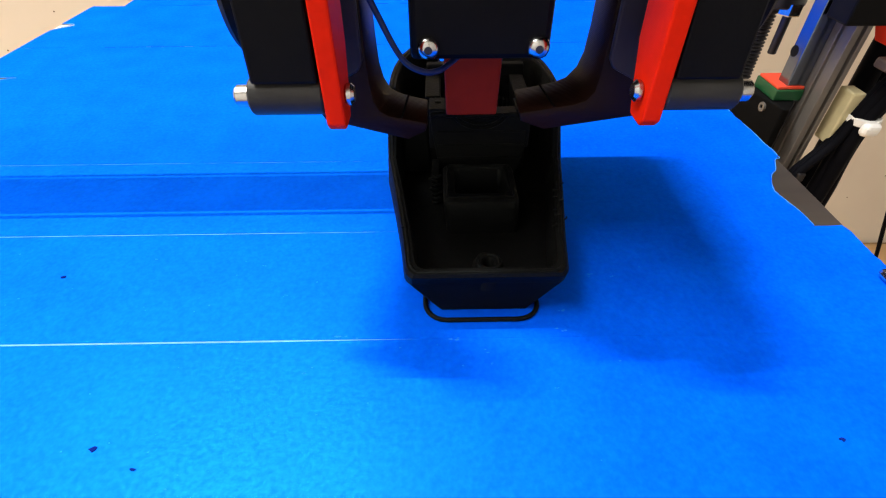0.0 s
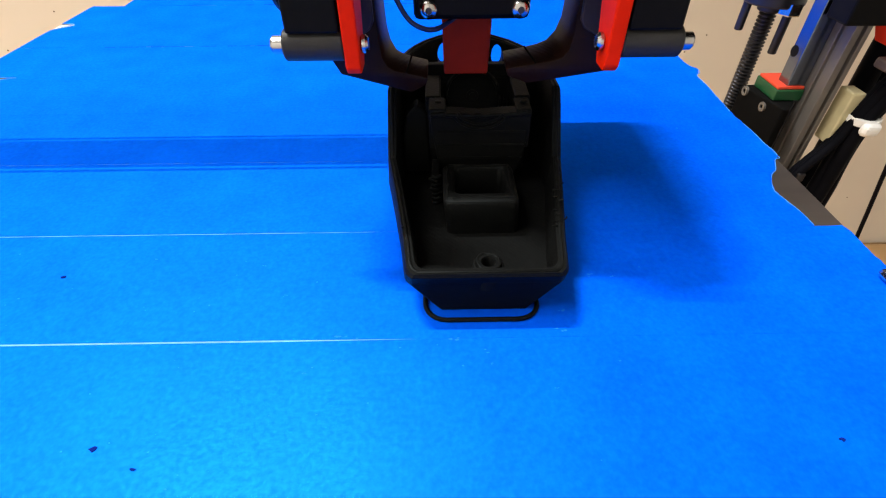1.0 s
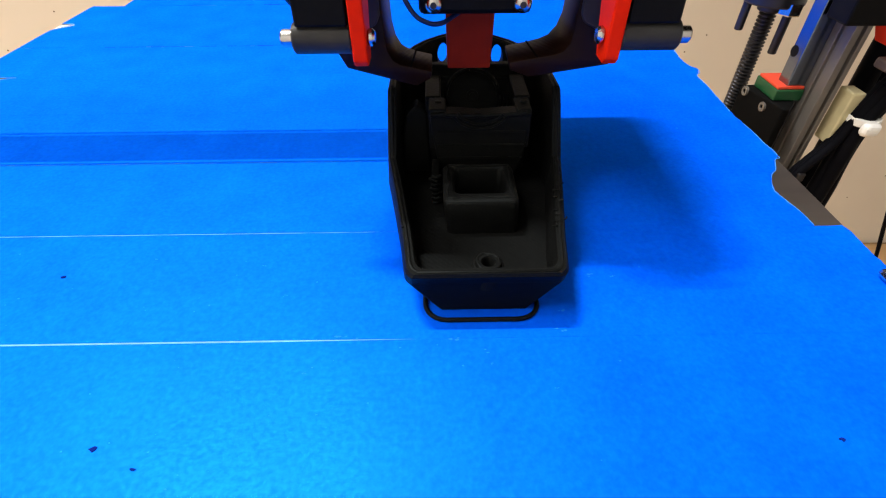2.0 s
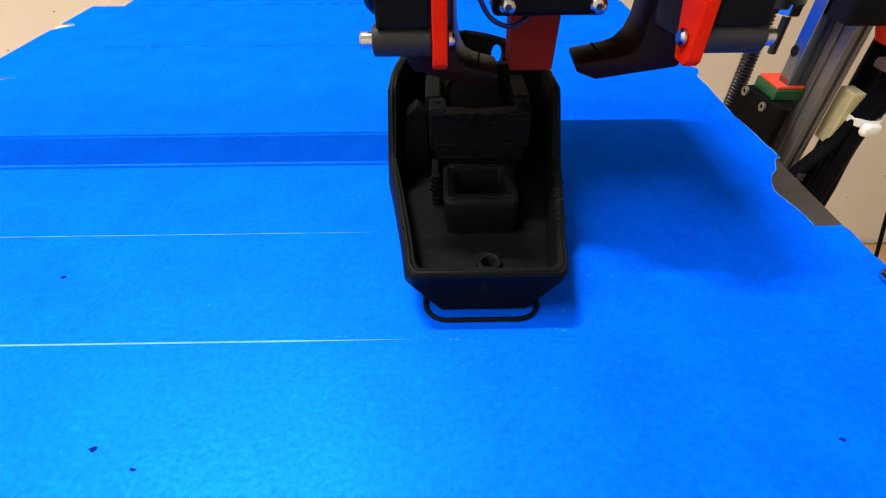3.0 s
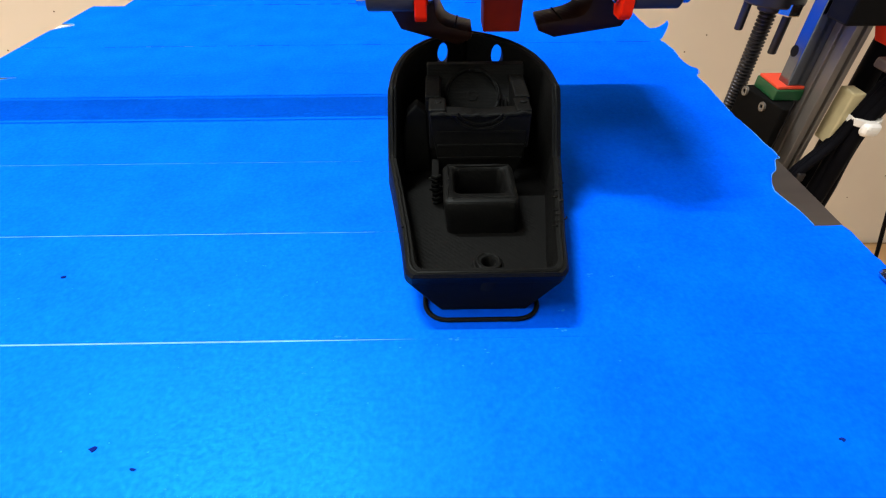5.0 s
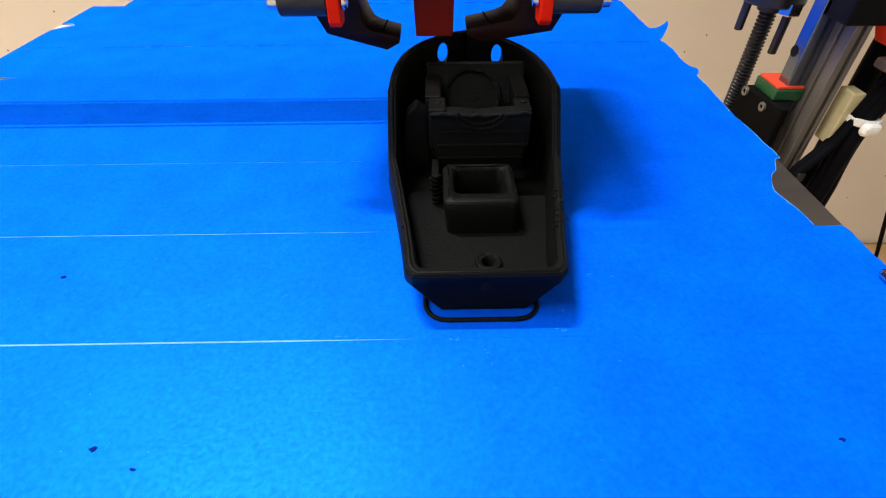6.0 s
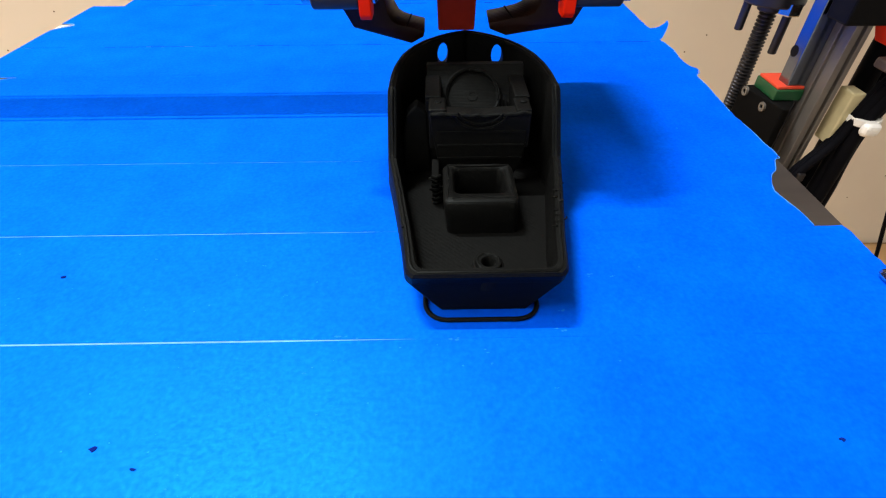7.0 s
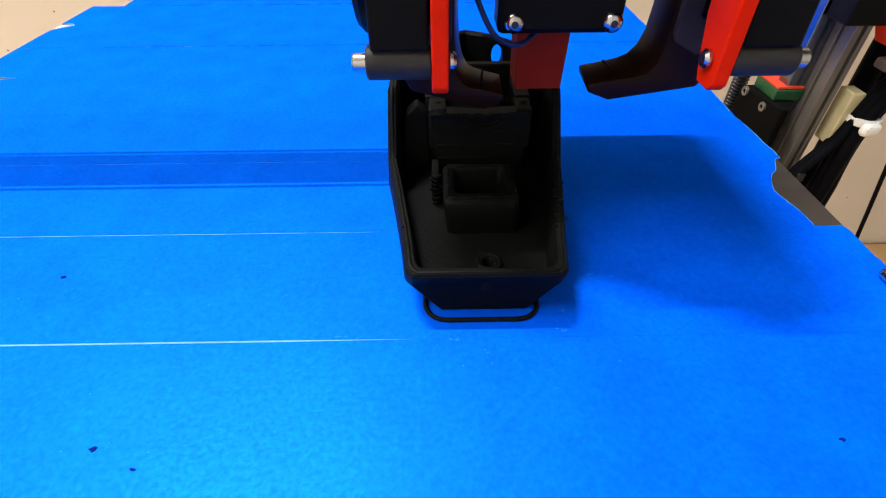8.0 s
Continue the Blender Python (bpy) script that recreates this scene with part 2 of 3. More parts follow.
def print_bed():
    t = thing("print_bed", "flat printer bed covered with strips of blue masking tape", "printer bed")
    plate = prism([(-271, -20), (146, -20), (146, 443.5), (-246, 443.5), (-246, 420), (-271, 420)], -6, 0, "Z", 0.4)
    part("plate", plate, ALU, t, "bare brushed aluminium bed plate")
    edges = [-9.5, 38.5, 86.5, 134.5, 182.5, 230.5, 278.5, 326.5, 374.5, 419.5, 443]
    # half gaps between neighbouring strips: open towards the left end, closed to the right
    gaps = {2: 0.58, 3: 0.32, 4: 0.22, 7: 0.7, 9: 0.9}
    lefts = {5: [(0, -270), (0.75, -269), (0.9, -252), (0.99, -241), (1, -250)], 6: [(0, -252), (0.03, -270), (1, -270.2)], 7: [(0, -270.2), (0.55, -270.4), (0.72, -270), (1, -260.4)],
             8: [(0, -262), (0.02, -270), (0.9, -270.3), (1, -269.5)], 9: [(0, -246), (1, -246)]}
    rights = {2: [(0, 146.5), (0.64, 146), (0.95, 145.8), (1, 145.2)],
              3: [(0, 135.1), (0.18, 134.7), (0.37, 132.6), (0.46, 132.1), (0.61, 134.7), (0.71, 137.5), (0.78, 140.7), (0.94, 144.4), (0.97, 147), (1, 147.2)],
              4: [(0, 147.3), (0.09, 147.6), (0.22, 146.9), (0.46, 147), (0.76, 145.7), (0.9, 145.9), (1, 146.2)],
              5: [(0, 146.3), (0.17, 146.6), (0.54, 147.5), (0.83, 147.6), (0.9, 150.6), (1, 151.9)],
              6: [(0, 151.8), (0.04, 151.5), (0.11, 149), (0.35, 147.8), (0.65, 149.3), (0.91, 148.6), (1, 147.8)],
              7: [(0, 147.6), (0.1, 148.2), (0.5, 148.4), (0.64, 147.7), (1, 147.4)], 8: [(0, 147.4), (0.7, 147.5), (1, 147.3)]}

    def edge(k, side):
        g = gaps.get(k, 0.05)

        def f(x):
            open_share = min(1, max(0.0, (-5 - x) / 40)) if k < 6 else 0.6 + 0.9 * noise.noise(Vector((x * 0.02, k, 0)))
            patchy = min(1, max(0, 0.35 + (0.5 if k == 3 else 0.4) + 1.6 * noise.noise(Vector((x * 0.22, k * 3, 1))))) if k != 2 else 1
            return edges[k] + side * (0.02 + g * 0.5 * open_share * patchy)
        return f
    for k in range(len(edges) - 1):
        left = lefts.get(k, [(0, -268), (0.5, -271), (1, -270)])
        right = rights.get(k, [(0, 146.5), (0.5, 147), (1, 146.8)])
        tape = part("tape_strip", strip(edge(k, 1), edge(k + 1, -1), left, right), TAPE, t)
        if k == 7:
            # a torn tongue that curls up at its tip
            flap = bmesh.new()
            low, high = [(147, 329), (150, 332.5), (154.9, 341.5), (159.7, 350.7), (163, 358), (164.3, 363.4)], [(147, 352), (149.6, 352.2), (152.5, 352.6), (155.5, 354), (161, 359.6), (164.1, 363.6)]
            rails = [[flap.verts.new((x, y, 0.2 + 1.5 * (n / 5) ** 2)) for n, (x, y) in enumerate(line)] for line in (low, high)]
            for n in range(5):
                flap.faces.new((rails[0][n], rails[0][n + 1], rails[1][n + 1], rails[1][n]))
            grown = bmesh.ops.extrude_face_region(flap, geom=list(flap.faces))
            for v in [g for g in grown["geom"] if isinstance(g, bmesh.types.BMVert)]:
                v.co.z += 0.14
            # pale patch painted for light reflected in the notch of the left end
            back = prism([(-269.9, 361), (-260, 372.4), (-260.3, 373.6), (-270.2, 373.2)], 0.16, 0.3, "Z", 0)
            part("tape_end_piece", back, PALE_GLINT, tape, "pale patch painted as a glint in the tape notch")
            part("tape_end_piece", flap, TAPE, tape, "torn tongue of tape curling up")
            part("torn_edge", tube([(x + 0.1, y, 0.32 + 1.5 * (n / 5) ** 2) for n, (x, y) in enumerate(low)], 0.16, 6), TORN, tape, "pale torn tape edge")
        if 2 < k < 7:
            y0, w = edges[k], edges[k + 1] - edges[k]
            pts = [(x + 0.1, y0 + share * w * 0.98 + 0.4, 0.25 + 0.25 * noise.noise(Vector((share * 9, k, 0)))) for share, x in right]
            part("torn_edge", tube(glide(pts, 6), 0.15, 6), TORN, tape, "pale torn tape edge")
        if 4 < k < 9:
            y0, w = edges[k], edges[k + 1] - edges[k]
            pts = [(x - 0.1, y0 + share * w * 0.98 + 0.4, 0.3) for share, x in left]
            part("torn_edge", tube(pts, 0.3, 6), TORN, tape, "pale torn tape edge")
    for k in (2, 3, 4):
        w = gaps[k]
        part("tape_seam", block(-260, 20, edges[k] - w, edges[k] + w, 0.005, 0.075, 0), PALE, t, "pale line of backing between tape strips")
    # broken dark lines where far strips meet
    rnd = random.Random(8)
    for k, x0, x1, w in ((7, -215, 120, 0.3), (9, -150, 40, 0.7)):
        x = x0
        while x < x1:
            run = rnd.uniform(2, 22)
            part("tape_gap", block(x, x + run, edges[k] - w, edges[k] + w * rnd.uniform(0.2, 1), 0.14, 0.17, 0), CRUMB, t, "dark gap between tape strips")
            x += run + rnd.uniform(1, 14)
    for x, y, s in ((-121.6, 113.6, 0.85), (-82, 55.5, 1.0), (-70.6, 50.6, 0.65), (94.9, 54.8, 0.75)):
        rnd = random.Random(int(x))
        pts = [(x + s * math.cos(a) * rnd.uniform(0.5, 1.3), y + s * 0.7 * math.sin(a) * rnd.uniform(0.5, 1.2)) for a in [i * 0.785 for i in range(8)]]
        part("plastic_crumb", prism(pts, 0.16, 0.4, "Z", 0), CRUMB, t, "dark speck of plastic")
    rnd = random.Random(5)
    for x, y, s in ((47.8, 111.1, 1.5), (56, 110.5, 1.1), (35, 88.9, 1.8), (36, 96, 1.2), (113.8, 208.3, 0.9), (62, 100, 0.7), (-28, 87.6, 2.2), (3, 86.2, 2.0), (-95, 122, 1.0), (-58, 118, 0.8), (-48, 104, 0.7), (-36, 76, 0.9), (30, 70, 0.8), (14, 78, 0.7)):
        for _ in range(3):
            a, b, r = x + rnd.uniform(-s, s), y + rnd.uniform(-s, s) * 0.5, s * rnd.uniform(0.12, 0.3)
            pts = [(a + r * 1.6 * math.cos(k * 1.05) * rnd.uniform(0.5, 1.3), b + r * math.sin(k * 1.05) * rnd.uniform(0.5, 1.2)) for k in range(6)]
            part("scuff", prism(pts, 0.145, 0.175, "Z", 0), SCUFF, t)
    for _ in range(60):
        a, b, r = rnd.uniform(-190, 70), rnd.uniform(46, 130), rnd.uniform(0.1, 0.3)
        if -12 < a < 40 and b > 86:
            continue
        pts = [(a + r * 1.5 * math.cos(k * 1.05) * rnd.uniform(0.5, 1.3), b + r * math.sin(k * 1.05) * rnd.uniform(0.5, 1.2)) for k in range(6)]
        part("scuff", prism(pts, 0.145, 0.17, "Z", 0), SCUFF, t)
    part("bed_clip", join(block(139.5, 152.5, 95, 109.5, 0.5, 3.6, 1.6), block(146.6, 152.5, 95, 109.5, -5, 1.5, 1)), STEEL, t, "grey metal clip on the bed's edge")
    return t


print_bed()


# ---- the printed shell ----
CX = 13.15


def half_width(y, level):
    table = {
        "rim": [(93, 22.3), (110, 24.3), (149, 30.3), (160, 29.5), (172, 29.2), (180, 28.4), (190, 26.2), (198.5, 22.8), (206, 17.8), (212, 11.4), (216, 5.6), (217.8, 0.01)],
    }[level]
    for (a, wa), (b, wb) in zip(table, table[1:]):
        if y <= b:
            return wa + (wb - wa) * max(0, y - a) / (b - a)
    return 0.01


def outline(inset=0.0, front=0.0, n_side=36):
    """Points round the shell, from the front left corner backwards and round to the front right."""
    ys = [93 + 4 * (1 - math.cos(a)) for a in (0.6, 0.9, 1.2, 1.57)] + list(np.linspace(100, 206, n_side)) + [209, 212, 214.5, 216.5, 217.5]
    side = []
    for y in ys:
        w = half_width(y, "rim")
        if y < 97:
            w -= 4 - math.sqrt(max(0, 16 - (97 - y) ** 2))
        side.append((w, y))
    right = []
    for w, y in side:
        k = max(0.0, (w - inset) / w) if w > 0.1 else 0
        yy = y + front * max(0, (150 - y) / 57) if y < 150 else y - inset * max(0, (y - 170) / 47.8)
        right.append((w * k, yy))
    def axis(y):
        return CX - 0.8 * min(1, max(0, (y - 130) / 60))
    left = [(axis(y) - w, y) for w, y in right]
    return left + [(axis(y) + w, y) for w, y in reversed(right)]


def rim_height(y):
    table = [(93, 18), (149, 22), (160, 42.2), (230, 43)]
    for (a, za), (b, zb) in zip(table, table[1:]):
        if y <= b:
            return za + (zb - za) * max(0, y - a) / (b - a)
    return 43


def printed_shell():
    t = thing("printed_shell", "black open plastic shell half printed on the blue tape", "printed part", (0, 0, 0))
    bm = bmesh.new()
    base, mid, rim = outline(8.2, 3.6), outline(-0.6, 3.2), outline(0, 0)
    inner = outline(3.0, 3.4)
    low = outline(4.0, 4.6)
    FLOOR = 9.0
    rings = [[bm.verts.new((x, y, 0.2)) for x, y in base], [bm.verts.new((x, y, 11.5)) for x, y in mid],
             [bm.verts.new((x, y, rim_height(ry) - 1.2)) for (x, y), (_, ry) in zip(outline(-0.1, 0.2), rim)],
             [bm.verts.new((x, y, rim_height(ry))) for (x, y), (_, ry) in zip(outline(0.5, 0.7), rim)],
             [bm.verts.new((x, y, rim_height(ry))) for (x, y), (_, ry) in zip(outline(2.6, 2.9), rim)],
             [bm.verts.new((x, y, rim_height(ry) - 0.7)) for (x, y), (_, ry) in zip(inner, rim)],
             [bm.verts.new((x, y, FLOOR)) for x, y in low]]
    n = len(rim)
    for a, b in zip(rings, rings[1:]):
        for i in range(n):
            bm.faces.new((a[i], a[(i + 1) % n], b[(i + 1) % n], b[i]))
    bm.faces.new(rings[0])
    bm.faces.new(rings[-1])
    bmesh.ops.triangulate(bm, faces=[f for f in bm.faces if len(f.verts) > 4])
    shell = part("shell", bm, BLACK_PRINT, t, smooth=28)
    # two oval openings in the back wall
    for x in (2.6, 25.2):
        cut = turned([(1, -20), (1, 20)], "Y", (0, 0, 0), 24)
        for v in cut.verts:
            v.co = (x + v.co.x * 2.2, 212 + v.co.y, 35.9 + v.co.z * 4.8)
        carve(shell, cut)
    # socket with a square well
    top = 21.0
    sock = bmesh.new()
    loops = []
    for (a, b, c, d, z) in ((2.6, 25.8, 122.2, 146.0, FLOOR - 0.5), (1.9, 25.7, 122.8, 146.0, top - 4), (1.5, 25.6, 123.2, 145.9, top - 1.2), (1.9, 25.2, 123.6, 145.6, top - 0.4), (2.9, 24.4, 124.6, 145.2, top),
                            (4.3, 23.4, 127.4, 144.6, top - 0.1), (5.0, 22.6, 128.6, 144.0, top - 0.6), (5.4, 22.2, 129.2, 143.6, top - 1.8), (5.6, 22.0, 129.4, 143.4, FLOOR)):
        m = 2.2
        pts = []
        for cx, cy, a0 in ((a + m, c + m, 180), (b - m, c + m, 270), (b - m, d - m, 0), (a + m, d - m, 90)):
            for q in (0, 30, 60, 90):
                w = radians(a0 + q)
                pts.append((cx + m * math.cos(w), cy + m * math.sin(w), z + 0.12 * noise.noise(Vector((cx * 0.3, cy * 0.3, q)))))
        loops.append([sock.verts.new(p) for p in pts])
    for a, b in zip(loops, loops[1:]):
        for k in range(16):
            sock.faces.new((a[k], a[(k + 1) % 16], b[(k + 1) % 16], b[k]))
    sock.faces.new(loops[-1])
    socket = part("socket", sock, BLACK_PRINT, t, smooth=50)
    rough = random.Random(9)
    ring = []
    for x0, y0, x1, y1 in ((3, 126, 24, 126), (24, 126, 24, 144.6), (24, 144.6, 3.4, 144.6), (3.4, 144.6, 3, 126)):
        for k in range(12):
            ring.append((x0 + (x1 - x0) * k / 12 + rough.uniform(-0.25, 0.25), y0 + (y1 - y0) * k / 12 + rough.uniform(-0.25, 0.25), top - 0.15 + rough.uniform(-0.15, 0.15)))
    part("plastic_bead", tube(ring, 0.45, 6, True), BLACK_PRINT, socket, "rough bead of plastic", smooth=60)
    # screw boss
    TOP, BX, BY = FLOOR + 8.0, 13.9, 100.3
    boss = part("screw_boss", turned([(4.0, FLOOR - 0.4), (3.9, TOP - 0.6), (3.5, TOP), (2.2, TOP), (1.8, TOP - 0.6), (1.7, FLOOR + 0.4)], "Z", (BX, BY, 0), 24), BLACK_PRINT, t, smooth=40)
    rough = random.Random(3)
    for z, r in ((TOP - 0.1, 3.2), (TOP - 1.4, 4.0), (TOP - 3.2, 4.1)):
        ring = []
        for k in range(16):
            a, q = 2 * math.pi * k / 16, r + rough.uniform(-0.3, 0.35)
            ring.append((BX + q * math.cos(a), BY + q * math.sin(a), z + rough.uniform(-0.2, 0.25)))
        part("plastic_bead", tube(ring, 0.5, 8, True), BLACK_PRINT, boss, "rough bead of plastic", smooth=60)
    # the last laid beads, a little wavy
    lip = []
    for (x, y), (_, ry) in zip(outline(1.5, 1.6, 60), outline(0, 0, 60)):
        w = noise.noise(Vector((x * 0.35, y * 0.35, 2.0)))
        lip.append((x + 0.35 * w, y + 0.2 * w, rim_height(ry) - 0.35 + 0.3 * noise.noise(Vector((x * 0.3, y * 0.3, 7.0)))))
    part("rim_bead", tube(lip, 0.7, 8, True), BLACK_PRINT, t, smooth=60)
    # a rough little column of drooping plastic beside the socket
    column = part("support_column", block(-2.2, 0.4, 139, 150, FLOOR - 0.3, 20.5, 0.5), BLACK_PRINT, t)
    z = FLOOR + 0.8
    while z < 20.5:
        w, u = rough.uniform(-0.7, 0.7), rough.uniform(-0.4, 0.4)
        part("plastic_bead", tube([(-2.4 + w, 139.2 + u, z + u), (-0.9 + u, 138.4 + w * 0.5, z - 0.3), (0.8 + w, 139.2 - u, z + w)], rough.uniform(0.35, 0.75), 6), BLACK_PRINT, column, "rough bead of plastic", smooth=60)
        z += rough.uniform(0.9, 2.6)
    # cross bracket with raised ends
    bracket = part("bracket", prism([(-2.6, 37.4), (-1.4, 37.9), (8, 37.4), (14, 36.7), (21, 37.4), (30.4, 37.9), (31.4, 37.4), (31.2, 31), (30, 22), (27, 12), (27, 8.6), (0.4, 8.6), (-0.4, 22), (-2.0, 31)], 150.2, 155.6, "Y", 0.5), BLACK_PRINT, t)
    for x0, x1 in ((-2.9, 3.0), (26.2, 31.6)):
        part("bracket_end", block(x0, x1, 150.6, 160.5, 24, 38.7 if x0 < 0 else 38.4, 0.7), BLACK_PRINT, bracket)
        part("bracket_pin", turned([(1.3, 38.2), (1.2, 38.9), (0.7, 39.1)], "Z", (x0 + 3.2, 156.5, 0), 14), BLACK_PRINT, bracket, smooth=40)
    lip = [(x, 150.4 + 0.3 * noise.noise(Vector((x * 0.4, 0, 1))), 37.0 - 0.7 * math.exp(-((x - 14) / 6) ** 2) + 0.7 * noise.noise(Vector((x * 0.33, 5, 0)))) for x in np.linspace(-2.4, 31.2, 36)]
    part("rim_bead", tube(lip, 0.8, 8), BLACK_PRINT, bracket, smooth=60)
    for z in (20.5, 25.5, 30.5):
        part("bracket_rib", block(-0.2, 29.8, 149.7, 150.4, z, z + 0.6, 0.2), BLACK_PRINT, bracket)
    for r in (10.2, 8.4):
        arc = [(14.4 + r * math.cos(radians(a)), 149.9, 40.8 + (r - 1.4) * math.sin(radians(a))) for a in range(205, 340, 9)]
        part("bracket_arc", tube(arc, 0.45, 8), BLACK_PRINT, bracket, smooth=60)
    # sloping plate with a round dial between two cheeks
    slope = Matrix.Translation((13.2, 174.0, 33.1)) @ Matrix.Rotation(radians(44), 4, "X")

    def sloped(prof, n=36):
        d = turned(prof, "Z", (0, 0, 0), n)
        bmesh.ops.transform(d, matrix=slope, verts=d.verts)
        return d
    plate = part("dial_plate", prism([(163, 23.2), (183.4, 41), (187, 41), (187, 8.6), (163, 8.6)], -3.8, 33.0, "X", 0.5), BLACK_PRINT, t)
    carve(plate, sloped([(9.4, -2.4), (9.4, 30)]))
    part("dial_ring", sloped([(10.6, -0.2), (10.6, 0.8), (10.0, 1.2), (9.3, 0.8), (9.2, -1.6)]), BLACK_PRINT, t, smooth=40)
    part("dial_ring", sloped([(6.2, -2.6), (6.2, -1.4), (5.6, -1.1), (5.0, -1.4), (4.9, -2.6)]), BLACK_PRINT, t, smooth=40)
    part("dial_knob", sloped([(2.5, -2.6), (2.5, -0.6), (2.1, 0.0), (1.1, 0.0), (1.0, -0.8)], 24), BLACK_PRINT, t, smooth=40)
    rnd = random.Random(21)
    for n in range(14):
        a0, span, r = rnd.uniform(0, 360), rnd.uniform(25, 110), rnd.uniform(3.4, 10.2)
        path = [slope @ Vector((r * math.cos(radians(a0 + span * k / 6)) + rnd.uniform(-0.2, 0.2), r * math.sin(radians(a0 + span * k / 6)), (0.9 if r > 9.2 else -2.1) + rnd.uniform(-0.2, 0.4))) for k in range(7)]
        part("plastic_string", tube(path, rnd.uniform(0.25, 0.5), 6), BLACK_PRINT, t, smooth=60)
    for x0, x1 in ((-4.2, 1.4), (27.0, 32.4)):
        part("cheek", block(x0, x1, 161, 180, 8.6, 38.6, 0.6), BLACK_PRINT, t)
        part("cheek_rib", block(x0 + 0.5, x1 - 0.5, 160.3, 161.3, 22, 37.6, 0.3), BLACK_PRINT, t)
    for k in range(3):
        part("dial_vane", block(22.6 + k * 1.5, 23.1 + k * 1.5, 168, 171, 24, 34.5 - k * 0.6, 0.15), BLACK_PRINT, t)
    # loose strings and blobs of plastic on the rim
    rnd = random.Random(11)
    for _ in range(16):
        y = rnd.uniform(112, 150)
        w = half_width(y, "rim")
        side = 1 if rnd.random() < 0.75 else -1
        p = Vector((CX + side * (w - rnd.uniform(0.2, 2.4)), y, rim_height(y)))
        pts = [p, p + Vector((rnd.uniform(-1, 1), rnd.uniform(-0.7, 0.7), rnd.uniform(0.1, 0.5))), p + Vector((rnd.uniform(-2, 1), rnd.uniform(-1, 1), rnd.uniform(-0.2, 0.6)))]
        part("plastic_string", tube(glide(pts, 4), rnd.uniform(0.12, 0.3), 6), BLACK_PRINT, t)
    # pad at the inner side
    part("side_pad", prism([(-12.6, 8.6), (-12.6, 24), (-11, 32.5), (-7.4, 36), (-3.4, 33), (-2.5, 8.6)], 160, 166, "Y", 0.8), BLACK_PRINT, t)
    return t


printed_shell()


def skirt():
    pts = []
    x0, x1, y0, y1, r = -4.4, 29.3, 92.8, 200, 6.5
    for cx, cy, a0 in ((x1 - r, y0 + r, -90), (x1 - r, y1 - r, 0), (x0 + r, y1 - r, 90), (x0 + r, y0 + r, 180)):
        for k in range(7):
            a = radians(a0 + 15 * k)
            pts.append((cx + r * math.cos(a), cy + r * math.sin(a), 0.75))
    bm = tube(pts, 0.72, 8, True)
    tagged(part("printed_skirt", bm, BLACK_PRINT, None, smooth=60), "thin black loop of printed plastic on the blue tape", "printed part")


skirt()


# ---- print head (its origin lies under the red block) ----
HX = 2.1


